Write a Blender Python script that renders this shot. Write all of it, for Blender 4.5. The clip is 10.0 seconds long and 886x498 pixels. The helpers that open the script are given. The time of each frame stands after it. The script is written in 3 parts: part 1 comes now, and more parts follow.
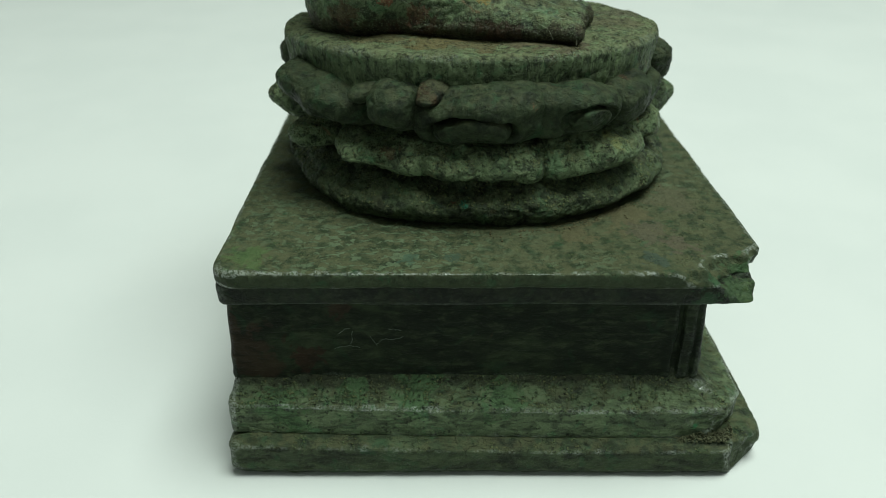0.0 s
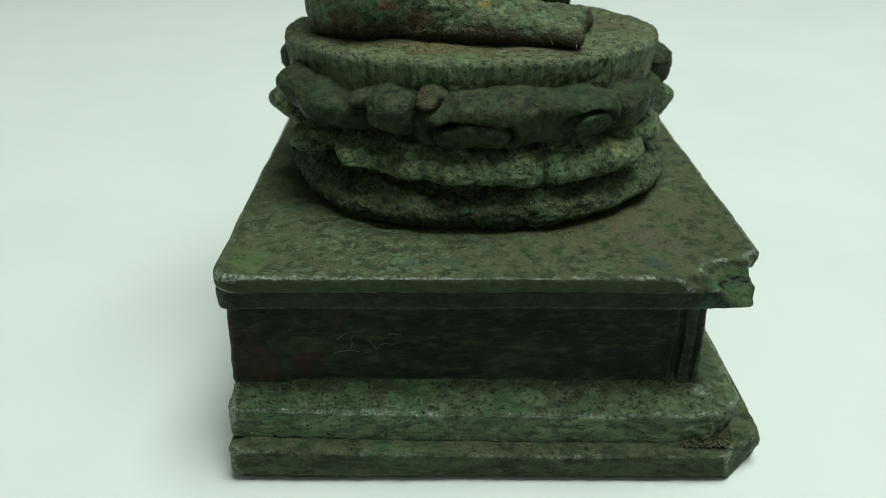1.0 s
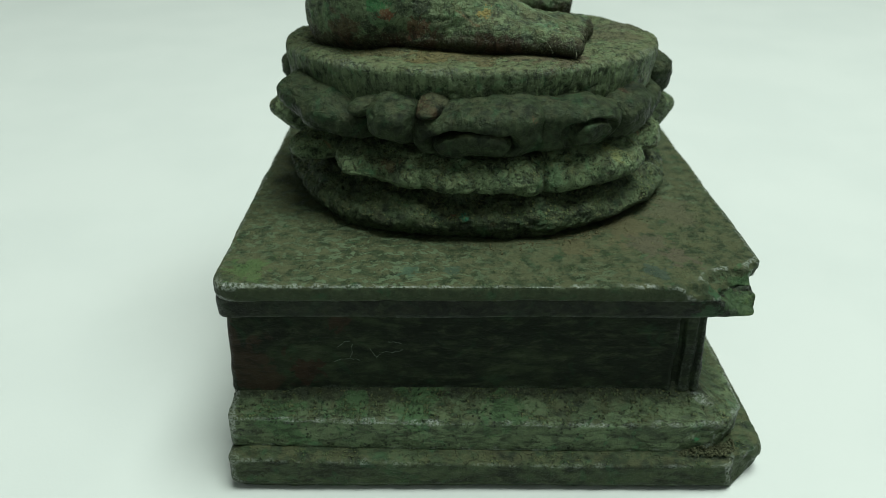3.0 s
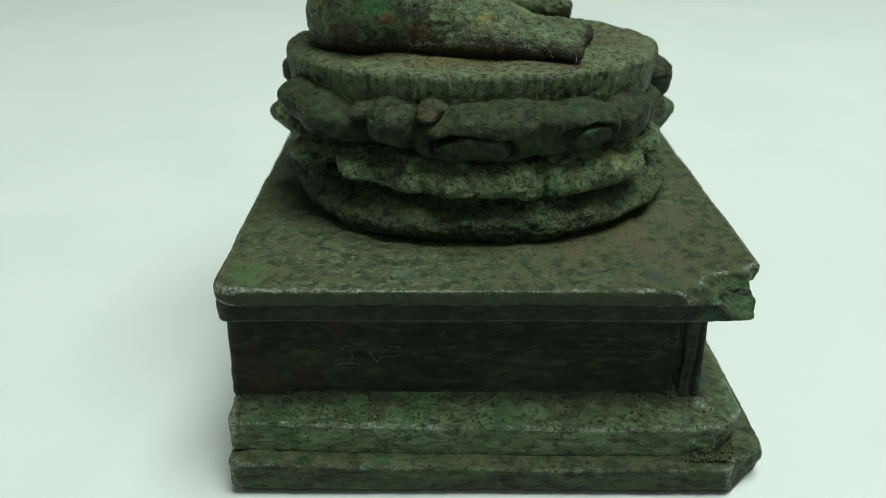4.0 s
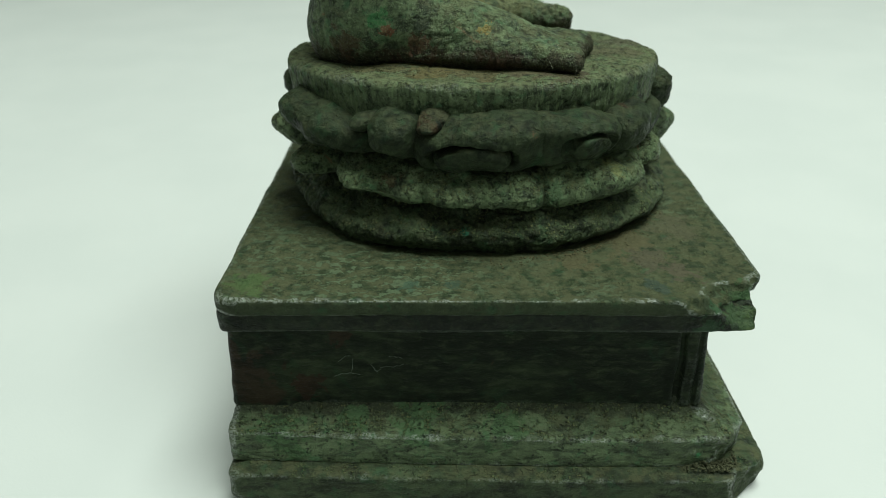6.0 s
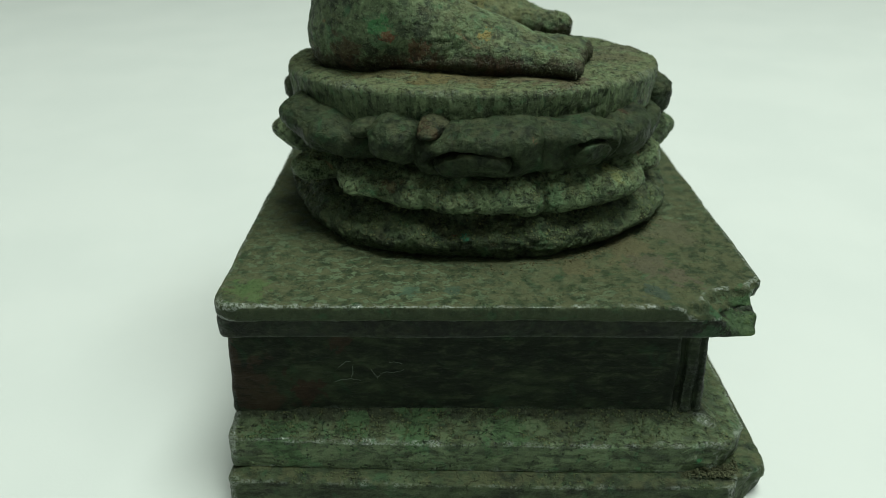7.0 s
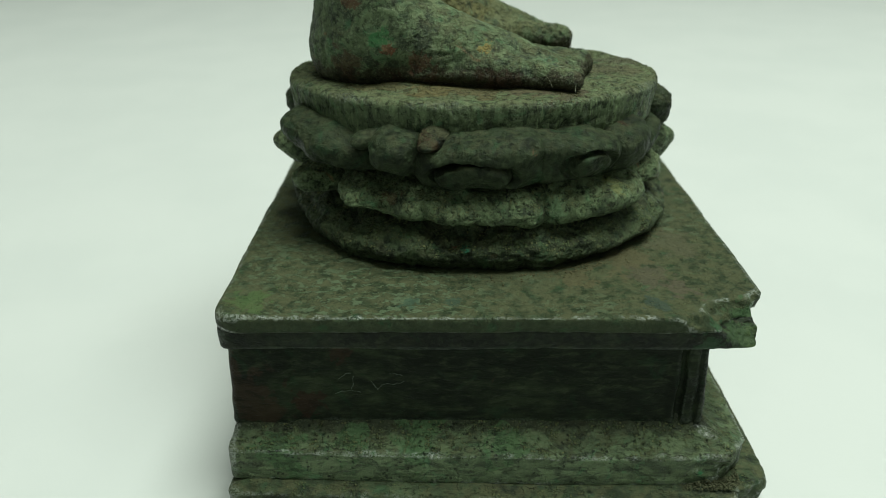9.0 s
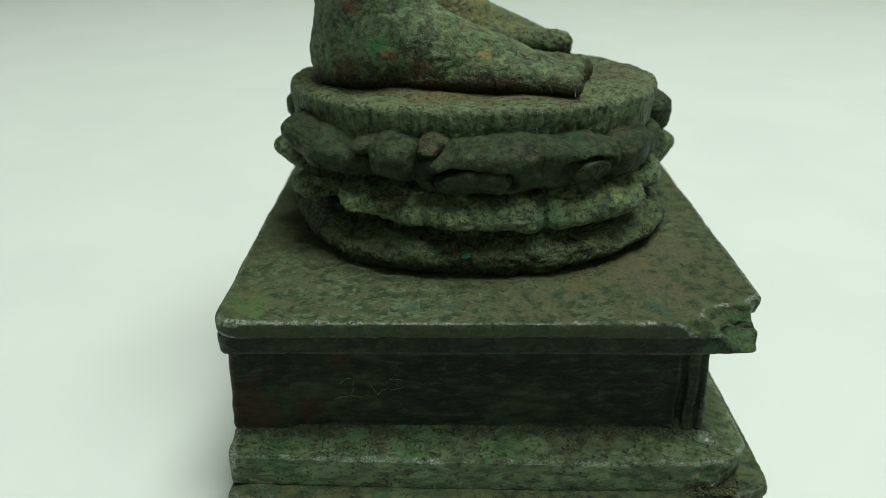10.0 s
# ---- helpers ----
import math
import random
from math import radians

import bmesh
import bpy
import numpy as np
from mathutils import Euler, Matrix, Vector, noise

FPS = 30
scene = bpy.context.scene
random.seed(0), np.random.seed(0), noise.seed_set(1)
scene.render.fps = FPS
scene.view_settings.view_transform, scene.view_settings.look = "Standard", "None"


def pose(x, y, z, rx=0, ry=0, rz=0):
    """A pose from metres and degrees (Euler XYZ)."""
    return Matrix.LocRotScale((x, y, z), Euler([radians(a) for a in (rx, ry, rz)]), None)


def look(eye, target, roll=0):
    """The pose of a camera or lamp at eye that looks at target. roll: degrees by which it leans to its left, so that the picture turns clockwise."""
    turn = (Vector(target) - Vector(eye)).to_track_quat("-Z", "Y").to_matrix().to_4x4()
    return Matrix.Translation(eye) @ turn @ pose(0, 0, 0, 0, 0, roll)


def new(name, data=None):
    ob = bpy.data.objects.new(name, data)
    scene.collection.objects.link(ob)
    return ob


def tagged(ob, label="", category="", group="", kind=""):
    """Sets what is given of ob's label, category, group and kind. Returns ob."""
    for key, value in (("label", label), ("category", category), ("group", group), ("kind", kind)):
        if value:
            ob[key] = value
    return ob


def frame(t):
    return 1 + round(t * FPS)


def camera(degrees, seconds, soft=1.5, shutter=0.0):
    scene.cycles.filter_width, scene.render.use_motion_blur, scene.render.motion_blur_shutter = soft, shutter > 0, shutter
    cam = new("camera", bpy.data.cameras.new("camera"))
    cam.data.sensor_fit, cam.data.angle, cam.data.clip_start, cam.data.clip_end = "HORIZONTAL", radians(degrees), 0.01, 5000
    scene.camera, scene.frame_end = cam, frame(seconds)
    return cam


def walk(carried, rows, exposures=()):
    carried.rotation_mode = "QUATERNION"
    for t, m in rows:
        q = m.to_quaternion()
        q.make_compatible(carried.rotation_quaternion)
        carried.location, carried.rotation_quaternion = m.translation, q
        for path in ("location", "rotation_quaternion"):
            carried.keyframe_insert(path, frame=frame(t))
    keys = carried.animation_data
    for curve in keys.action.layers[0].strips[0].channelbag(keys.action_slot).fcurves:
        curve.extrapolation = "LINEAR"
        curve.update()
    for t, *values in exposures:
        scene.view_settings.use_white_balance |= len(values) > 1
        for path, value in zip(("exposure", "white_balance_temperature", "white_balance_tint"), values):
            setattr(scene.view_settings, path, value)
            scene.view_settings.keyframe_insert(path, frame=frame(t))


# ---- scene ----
cam = camera(60.29, 10.0, soft=0.8)
cam.data.dof.use_dof, cam.data.dof.focus_distance, cam.data.dof.aperture_fstop = True, 0.148, 18.0
# seconds, eye (m), yaw, pitch, roll (degrees)
PATH = [
    (0.0, -0.00763, -0.17028, 0.11879, 0.001, -29.081, 0.000),
    (0.5, -0.00750, -0.17025, 0.11887, 0.049, -28.943, -0.016),
    (1.0, -0.00738, -0.17023, 0.11893, 0.099, -28.807, -0.033),
    (1.5, -0.00726, -0.17022, 0.11898, 0.150, -28.669, -0.052),
    (2.0, -0.00715, -0.17021, 0.11901, 0.200, -28.527, -0.071),
    (2.5, -0.00704, -0.17022, 0.11903, 0.250, -28.380, -0.091),
    (3.2, -0.00690, -0.17023, 0.11906, 0.319, -28.163, -0.120),
    (4.0, -0.00675, -0.17026, 0.11907, 0.394, -27.896, -0.156),
    (4.5, -0.00667, -0.17029, 0.11909, 0.440, -27.717, -0.179),
    (5.0, -0.00658, -0.17033, 0.11910, 0.483, -27.529, -0.202),
    (5.5, -0.00650, -0.17038, 0.11911, 0.526, -27.333, -0.226),
    (6.2, -0.00638, -0.17044, 0.11914, 0.584, -27.045, -0.261),
    (7.0, -0.00625, -0.17053, 0.11917, 0.650, -26.701, -0.300),
    (7.5, -0.00617, -0.17059, 0.11920, 0.691, -26.481, -0.325),
    (8.0, -0.00608, -0.17065, 0.11922, 0.733, -26.258, -0.349),
    (8.5, -0.00598, -0.17071, 0.11924, 0.778, -26.037, -0.373),
    (9.0, -0.00588, -0.17077, 0.11925, 0.825, -25.819, -0.396),
    (9.5, -0.00577, -0.17083, 0.11925, 0.877, -25.607, -0.418),
    (10.0, -0.00564, -0.17088, 0.11924, 0.933, -25.405, -0.439),
]
walk(cam, [(t, look((x, y, z), Vector((x, y, z)) + Vector((-math.sin(radians(a)) * math.cos(radians(p)), math.cos(radians(a)) * math.cos(radians(p)), math.sin(radians(p)))), r)) for t, x, y, z, a, p, r in PATH],
     [(0.0, 0.0, 6420, 10), (3.0, 0.0, 6400, 10), (5.5, 0.0, 6480, 10), (7.5, 0.0, 6560, 10), (10.0, 0.0, 6620, 10)])

# ---- light: a soft lamp overhead in an unseen, dark-walled room ----
world = bpy.data.worlds.new("room_light")
world.use_nodes = True
world.node_tree.nodes["Background"].inputs["Color"].default_value = (0.88, 1.0, 0.92, 1)
world.node_tree.nodes["Background"].inputs["Strength"].default_value = 0.005
scene.world = world


def area_lamp(name, eye, target, size, power, color):
    data = bpy.data.lights.new(name, "AREA")
    data.shape, data.size, data.energy, data.color = "DISK", size, power, color
    ob = new(name, data)
    ob.matrix_world = look(eye, target)
    return ob


area_lamp("ceiling_lamp_light", (0.36, -0.07, 1.75), (0, 0, 0), 1.0, 45.2, (0.882, 1.0, 0.903))
scene.view_settings.exposure = 0.0

# ---- materials ----
MM = 1000.0  # object coordinates are metres; textures are set out in millimetres


class Nodes:
    """A small builder for node materials."""

    def __init__(self, name):
        self.mat = bpy.data.materials.new(name)
        self.mat.use_nodes = True
        self.tree = self.mat.node_tree
        self.out = self.tree.nodes["Principled BSDF"]
        co = self.add("ShaderNodeTexCoord")
        scale = self.add("ShaderNodeVectorMath", operation="SCALE")
        scale.inputs["Scale"].default_value = MM
        self.link(co.outputs["Object"], scale.inputs[0])
        self.co = scale.outputs[0]

    def add(self, kind, operation="", feature="", interpolation="", data_type=""):
        node = self.tree.nodes.new(kind)
        if operation:
            node.operation = operation
        if feature:
            node.feature = feature
        if interpolation:
            node.interpolation_type = interpolation
        if data_type:
            node.data_type = data_type
        return node

    def link(self, a, b):
        self.tree.links.new(a, b)

    def put(self, socket, value):
        if hasattr(value, "is_output"):
            self.link(value, socket)
        else:
            socket.default_value = value

    def noise(self, size, detail=4.0, rough=0.55, warp=0.0, stretch=None, shift=0.0):
        """Noise whose blobs are about so many millimetres across."""
        at = self.co
        if stretch or shift:
            m = self.add("ShaderNodeMapping")
            m.inputs["Scale"].default_value = stretch or (1, 1, 1)
            m.inputs["Location"].default_value = (shift, shift * 0.7, shift * 1.3)
            self.link(at, m.inputs["Vector"])
            at = m.outputs[0]
        n = self.add("ShaderNodeTexNoise")
        n.inputs["Scale"].default_value = 1.0 / size
        n.inputs["Detail"].default_value = detail
        n.inputs["Roughness"].default_value = rough
        n.inputs["Distortion"].default_value = warp
        self.link(at, n.inputs["Vector"])
        return n.outputs["Fac"]

    def cells(self, size, shift=0.0, jitter=0.5):
        """Ragged cells of about so many millimetres: the distance from each one's middle (0 to 1), and its random number."""
        sway = self.add("ShaderNodeTexNoise")
        sway.inputs["Scale"].default_value = 1.3 / size
        sway.inputs["Detail"].default_value = 1.0
        self.link(self.co, sway.inputs["Vector"])
        push = self.add("ShaderNodeVectorMath", operation="SCALE")
        push.inputs["Scale"].default_value = jitter * size * 2
        self.link(sway.outputs["Color"], push.inputs[0])
        at = self.add("ShaderNodeVectorMath", operation="ADD")
        self.link(self.co, at.inputs[0])
        self.link(push.outputs[0], at.inputs[1])
        off = self.add("ShaderNodeVectorMath", operation="ADD")
        off.inputs[1].default_value = (shift, shift * 0.7, shift * 1.3)
        self.link(at.outputs[0], off.inputs[0])
        v = self.add("ShaderNodeTexVoronoi", feature="F1")
        v.inputs["Scale"].default_value = 1.0 / size
        self.link(off.outputs[0], v.inputs["Vector"])
        one = self.add("ShaderNodeSeparateColor")
        self.link(v.outputs["Color"], one.inputs[0])
        return v.outputs["Distance"], one.outputs[0]

    def ramp(self, value, low, high, a=0.0, b=1.0):
        r = self.add("ShaderNodeMapRange", interpolation="SMOOTHSTEP")
        self.put(r.inputs["Value"], value)
        for key, v in (("From Min", low), ("From Max", high), ("To Min", a), ("To Max", b)):
            r.inputs[key].default_value = v
        return r.outputs["Result"]

    def calc(self, operation, a, b=0.0):
        m = self.add("ShaderNodeMath", operation=operation)
        self.put(m.inputs[0], a)
        self.put(m.inputs[1], b)
        return m.outputs[0]

    def mix(self, fac, a, b):
        m = self.add("ShaderNodeMix", data_type="RGBA")
        self.put(m.inputs["Factor"], fac)
        for socket, v in ((m.inputs["A"], a), (m.inputs["B"], b)):
            self.put(socket, (*v, 1) if isinstance(v, tuple) else v)
        return m.outputs["Result"]

    def near(self, place, radius):
        """1 at a place (m), falling to 0 at so many millimetres from it, with a ragged edge."""
        d = self.add("ShaderNodeVectorMath", operation="DISTANCE")
        self.link(self.co, d.inputs[0])
        d.inputs[1].default_value = [v * MM for v in place]
        ragged = self.calc("ADD", d.outputs["Value"], self.calc("MULTIPLY", self.calc("SUBTRACT", self.noise(radius * 0.9, 4, 0.65, 0.6), 0.5), radius * 4.5))
        return self.ramp(ragged, radius * 0.75, radius * 1.05, 1.0, 0.0)

    def around(self, place, inner, outer):
        """1 within inner millimetres of a place (m), fading to 0 at outer."""
        d = self.add("ShaderNodeVectorMath", operation="DISTANCE")
        self.link(self.co, d.inputs[0])
        d.inputs[1].default_value = [v * MM for v in place]
        return self.ramp(d.outputs["Value"], inner, outer, 1.0, 0.0)

    def bump(self, layers):
        """Layers of (height, millimetres)."""
        before = None
        for height, depth in layers:
            b = self.add("ShaderNodeBump")
            b.inputs["Strength"].default_value = 1.0
            b.inputs["Distance"].default_value = depth / MM
            self.link(height, b.inputs["Height"])
            if before:
                self.link(before, b.inputs["Normal"])
            before = b.outputs[0]
        self.link(before, self.out.inputs["Normal"])


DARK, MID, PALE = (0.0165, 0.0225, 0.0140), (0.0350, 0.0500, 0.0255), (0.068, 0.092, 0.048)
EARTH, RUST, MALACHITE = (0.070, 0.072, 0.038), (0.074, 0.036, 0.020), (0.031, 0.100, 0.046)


def bronze(name, green=0.5, pale=0.5, earth=0.5, rust=0.3, streaks=0.0, dusty=1.0, spots=(), shift=0.0, relief=1.0, flakes=0.0, tone=1.0, edge=0.0, gloss=0.12, dust=1.0, cracks=0.6, crumbs=0.4, scabs=0.6, crests=(0.0010, 0.0020), pits=0.6, specks=0.4, hollows=0.7, along=1.0, low=None, top=None):
    """Old bronze: a dark skin under green corrosion, scabs of crust with broken rims, cracks, pits, crumbs of earth and
    rusty stains.
    spots: (place, radius in mm, colour) of single stains; low: (height in m, colour) of a stain that has crept up from
    below; top: the same for a darker, ragged band above that height."""
    n = Nodes(name)
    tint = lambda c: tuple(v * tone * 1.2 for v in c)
    lain = (along, 1.0, 1.0)
    cloud = n.noise(6.0, 4, 0.6, 0.8, stretch=lain, shift=shift)
    grain = n.noise(0.9, 3, 0.6, 0.2, shift=shift)
    crust = n.noise(1.5, 5, 0.64, 0.35, stretch=lain, shift=shift + 19)
    patch = n.noise(11.0, 4, 0.6, 0.4, shift=shift + 5)
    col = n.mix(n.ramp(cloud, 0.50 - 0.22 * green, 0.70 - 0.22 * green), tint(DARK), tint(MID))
    # a soft mottle of the skin itself
    col = n.mix(n.ramp(crust, 0.50, 0.68, 0.0, 0.55), col, tint((0.066, 0.088, 0.046)))
    vein = n.ramp(n.noise(5.0, 4, 0.62, 0.8, shift=shift + 41), 0.56, 0.66)
    col = n.mix(n.calc("MULTIPLY", vein, 0.18 + 0.2 * green), col, tint(MALACHITE))
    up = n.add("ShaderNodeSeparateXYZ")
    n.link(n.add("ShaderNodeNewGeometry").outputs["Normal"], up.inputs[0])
    facing_up = n.ramp(up.outputs["Z"], 0.05, 0.75, 0.15, 1.0)
    # earth on what faces up; its paler tone also paints light onto the tops
    lit_soil = n.calc("MULTIPLY", n.ramp(n.noise(3.2, 5, 0.72, shift=shift + 17), 0.56 - 0.25 * earth, 0.74 - 0.25 * earth), facing_up)
    col = n.mix(n.calc("MULTIPLY", lit_soil, 0.65 * dusty), col, tuple(v * dust for v in EARTH))
    # scabs of crust: raised islands with a broken, dark rim
    scab = n.noise(3.4, 4, 0.58, 0.9, stretch=lain, shift=shift + 11)
    some = n.ramp(patch, 0.60 - 0.3 * pale, 0.70 - 0.3 * pale)
    island = n.ramp(scab, 0.51, 0.545)
    rim = n.calc("MULTIPLY", n.ramp(scab, 0.475, 0.50), n.ramp(scab, 0.522, 0.508))
    rim = n.calc("MULTIPLY", rim, n.ramp(n.noise(2.2, 2, 0.5, shift=shift + 13), 0.46, 0.56))
    col = n.mix(n.calc("MULTIPLY", n.calc("MULTIPLY", island, some), 0.55 * scabs), col, tint(PALE))
    if flakes:
        flake = n.noise(1.6, 2.5, 0.55, 0.8, stretch=(0.75, 1.0, 1.0), shift=shift + 31)
        there = n.calc("MAXIMUM", n.around((-0.020, -0.042, 0.046), 8.0, 34.0), n.ramp(n.noise(22.0, 2, 0.5, shift=shift + 7), 0.46, 0.62, 0.15, 0.7))
        there = n.calc("MULTIPLY", n.calc("MULTIPLY", there, facing_up), flakes)
        col = n.mix(n.calc("MULTIPLY", n.ramp(flake, 0.545, 0.57), there), col, (0.084, 0.115, 0.066))
        col = n.mix(n.calc("MULTIPLY", n.calc("MULTIPLY", n.ramp(flake, 0.52, 0.535), n.ramp(flake, 0.556, 0.545)), n.calc("MULTIPLY", there, 0.7)), col, (0.014, 0.020, 0.013))
    stain = n.ramp(n.noise(6.5, 5, 0.6, 0.8, shift=shift + 23), 0.72 - 0.16 * rust, 0.80 - 0.16 * rust)
    col = n.mix(n.calc("MULTIPLY", stain, 0.6), col, tint(RUST))
    if streaks:
        run = n.noise(1.1, 3, 0.6, 0.2, stretch=(1.0, 1.0, 0.12), shift=shift + 3)
        col = n.mix(n.calc("MULTIPLY", n.ramp(run, 0.56, 0.64), streaks), col, (0.125, 0.17, 0.085))
        col = n.mix(n.calc("MULTIPLY", n.ramp(run, 0.44, 0.36), streaks * 0.5), col, (0.010, 0.013, 0.009))
    for band, way in ((low, 1.0), (top, -1.0)):
        if band:
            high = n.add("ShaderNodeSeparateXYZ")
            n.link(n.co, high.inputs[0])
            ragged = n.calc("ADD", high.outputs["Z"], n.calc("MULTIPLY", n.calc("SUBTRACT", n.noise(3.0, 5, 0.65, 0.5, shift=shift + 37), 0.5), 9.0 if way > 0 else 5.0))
            col = n.mix(n.ramp(ragged, band[0] * MM - 0.7 * way, band[0] * MM + 0.7 * way, 0.8, 0.0), col, band[1])
    for place, radius, colour in spots:
        col = n.mix(n.calc("MULTIPLY", n.near(place, radius), 0.75), col, colour)
    # cracks: warped cell borders, in places only
    crack = n.add("ShaderNodeTexVoronoi", feature="DISTANCE_TO_EDGE")
    crack.inputs["Scale"].default_value = 0.20
    warp = n.add("ShaderNodeVectorMath", operation="ADD")
    wave = n.add("ShaderNodeTexNoise")
    wave.inputs["Scale"].default_value = 0.5
    wave.inputs["Detail"].default_value = 4
    n.link(n.co, wave.inputs["Vector"])
    swing = n.add("ShaderNodeVectorMath", operation="SCALE")
    swing.inputs["Scale"].default_value = 4.5
    n.link(wave.outputs["Color"], swing.inputs[0])
    n.link(n.co, warp.inputs[0])
    n.link(swing.outputs[0], warp.inputs[1])
    n.link(warp.outputs[0], crack.inputs["Vector"])
    split = n.ramp(crack.outputs["Distance"], 0.0, 0.05)
    split = n.calc("MAXIMUM", split, n.ramp(n.noise(7.0, 3, 0.6, 0.4, shift=shift + 81), 0.66, 0.57))
    dark = n.calc("MAXIMUM", n.ramp(split, 0.75, 0.0, 0.0, cracks), n.calc("MULTIPLY", rim, 0.5 * scabs))
    # the hollows of the crust keep the dark skin
    dark = n.calc("MAXIMUM", dark, n.ramp(crust, 0.49, 0.37, 0.0, hollows))
    # pits, each with its own size
    pit_d, pit_r = n.cells(0.85, shift + 71)
    pit = n.calc("MULTIPLY", n.ramp(n.calc("ADD", pit_d, n.calc("MULTIPLY", grain, 0.5)), 0.75, 0.45), n.ramp(pit_r, 0.60, 0.66))
    pit = n.calc("MULTIPLY", pit, n.ramp(n.noise(4.5, 3, 0.6, 0.5, shift=shift + 73), 0.54 - 0.15 * pits, 0.64 - 0.15 * pits))
    dark = n.calc("MAXIMUM", dark, n.calc("MULTIPLY", pit, pits))
    col = n.mix(dark, col, (0.004, 0.006, 0.004))
    # fine grit and crumbs that stand on the skin
    grit_d, grit_r = n.cells(0.36, shift + 53)
    grit = n.calc("MULTIPLY", n.ramp(grit_d, 0.62, 0.25), n.ramp(grit_r, 0.55, 0.75))
    col = n.mix(n.calc("MULTIPLY", n.calc("MULTIPLY", grit, n.ramp(patch, 0.40, 0.55, 0.3, 1.0)), specks * dusty * 0.7), col, tint((0.11, 0.135, 0.080)))
    crumb_d, crumb_r = n.cells(0.52, shift + 101)
    crumb = n.calc("MULTIPLY", n.ramp(crumb_d, 0.66, 0.28), n.ramp(crumb_r, 0.42, 0.48))
    crumb = n.calc("MULTIPLY", crumb, n.calc("MULTIPLY", facing_up, n.ramp(n.noise(4.0, 3, 0.6, 0.4, shift=shift + 111), 0.56 - 0.12 * crumbs, 0.64 - 0.12 * crumbs)))
    ochre = n.mix(n.ramp(crumb_r, 0.5, 1.0), (0.11, 0.150, 0.066), (0.18, 0.185, 0.085))
    col = n.mix(n.calc("MULTIPLY", crumb, crumbs), col, ochre)
    # edge highlights: a painted pale line on proud edges, glossier too
    crest = n.add("ShaderNodeAttribute")
    crest.attribute_name = "crest"
    glint = n.ramp(crest.outputs["Fac"], *crests)
    glint = n.calc("MULTIPLY", glint, n.ramp(n.noise(0.5, 3, 0.7, shift=shift + 61), 0.42, 0.54))
    glint = n.calc("MULTIPLY", glint, n.ramp(n.noise(7.0, 3, 0.6, shift=shift + 67), 0.36, 0.56))
    glint = n.calc("MULTIPLY", glint, min(edge, 1.0))
    col = n.mix(n.calc("MULTIPLY", glint, 0.5), col, (0.125, 0.155, 0.120))
    n.link(col, n.out.inputs["Base Color"])
    rough = n.calc("SUBTRACT", n.ramp(grain, 0.3, 0.7, 0.36, 0.54), n.calc("MULTIPLY", glint, 0.16))
    rough = n.calc("ADD", rough, n.calc("MULTIPLY", lit_soil, 0.25))
    n.link(rough, n.out.inputs["Roughness"])
    n.link(n.calc("ADD", n.calc("MULTIPLY", glint, edge * 1.4), gloss), n.out.inputs["Specular IOR Level"])
    n.bump([(n.noise(2.6, 3, 0.55, 0.5, shift=shift + 2), 0.45 * relief), (crust, 0.85 * relief), (n.calc("MULTIPLY", island, n.ramp(some, 0.0, 1.0, 0.35, 1.0)), 0.16 * scabs * relief), (grain, 0.12 * relief), (n.calc("SUBTRACT", 1.0, n.calc("MULTIPLY", pit, 1.0)), 0.26 * pits * relief), (grit, 0.07 * relief), (split, 0.2 * cracks), (crumb, 0.45 * min(crumbs * 1.5, 1.0))])
    return n.mat


def paper():
    n = Nodes("white_paper")
    col = n.mix(n.ramp(n.noise(60.0, 4, 0.5), 0.35, 0.65), (0.545, 0.563, 0.55), (0.567, 0.582, 0.568))
    n.link(col, n.out.inputs["Base Color"])
    n.out.inputs["Roughness"].default_value = 0.62
    n.out.inputs["Specular IOR Level"].default_value = 0.3
    n.bump([(n.noise(0.8, 3, 0.6), 0.02), (n.noise(45.0, 2, 0.5), 0.12)])
    return n.mat


def plaster():
    n = Nodes("dark_grey_plaster")
    n.link(n.mix(n.noise(300.0, 5, 0.6), (0.16, 0.17, 0.16), (0.20, 0.21, 0.20)), n.out.inputs["Base Color"])
    n.out.inputs["Roughness"].default_value = 0.9
    n.bump([(n.noise(6.0, 4, 0.6), 0.4)])
    return n.mat


# ---- shapes, in units of a decimetre ----
DM = 0.1


def lattice(seed):
    return np.random.RandomState(seed).rand(32, 32, 32).astype(np.float32)


LATTICE = lattice(5)


def value_noise(p, size):
    """Smooth noise from -1 to 1 at the rows of p; size in the units of p."""
    q = p / size
    i = np.floor(q).astype(int)
    f = q - i
    f = f * f * (3 - 2 * f)
    total = 0
    for dx in (0, 1):
        for dy in (0, 1):
            for dz in (0, 1):
                w = (f[..., 0] if dx else 1 - f[..., 0]) * (f[..., 1] if dy else 1 - f[..., 1]) * (f[..., 2] if dz else 1 - f[..., 2])
                total = total + w * LATTICE[(i[..., 0] + dx) % 32, (i[..., 1] + dy) % 32, (i[..., 2] + dz) % 32]
    return total * 2 - 1


def rough_noise(p, size, octaves=3):
    return sum(value_noise(p + 7.3 * k, size / 2**k) / 2**k for k in range(octaves))


def smax(a, b, k):
    h = np.clip(0.5 + 0.5 * (a - b) / k, 0, 1)
    return b + (a - b) * h + k * h * (1 - h)


def smin(a, b, k):
    return -smax(-a, -b, k)


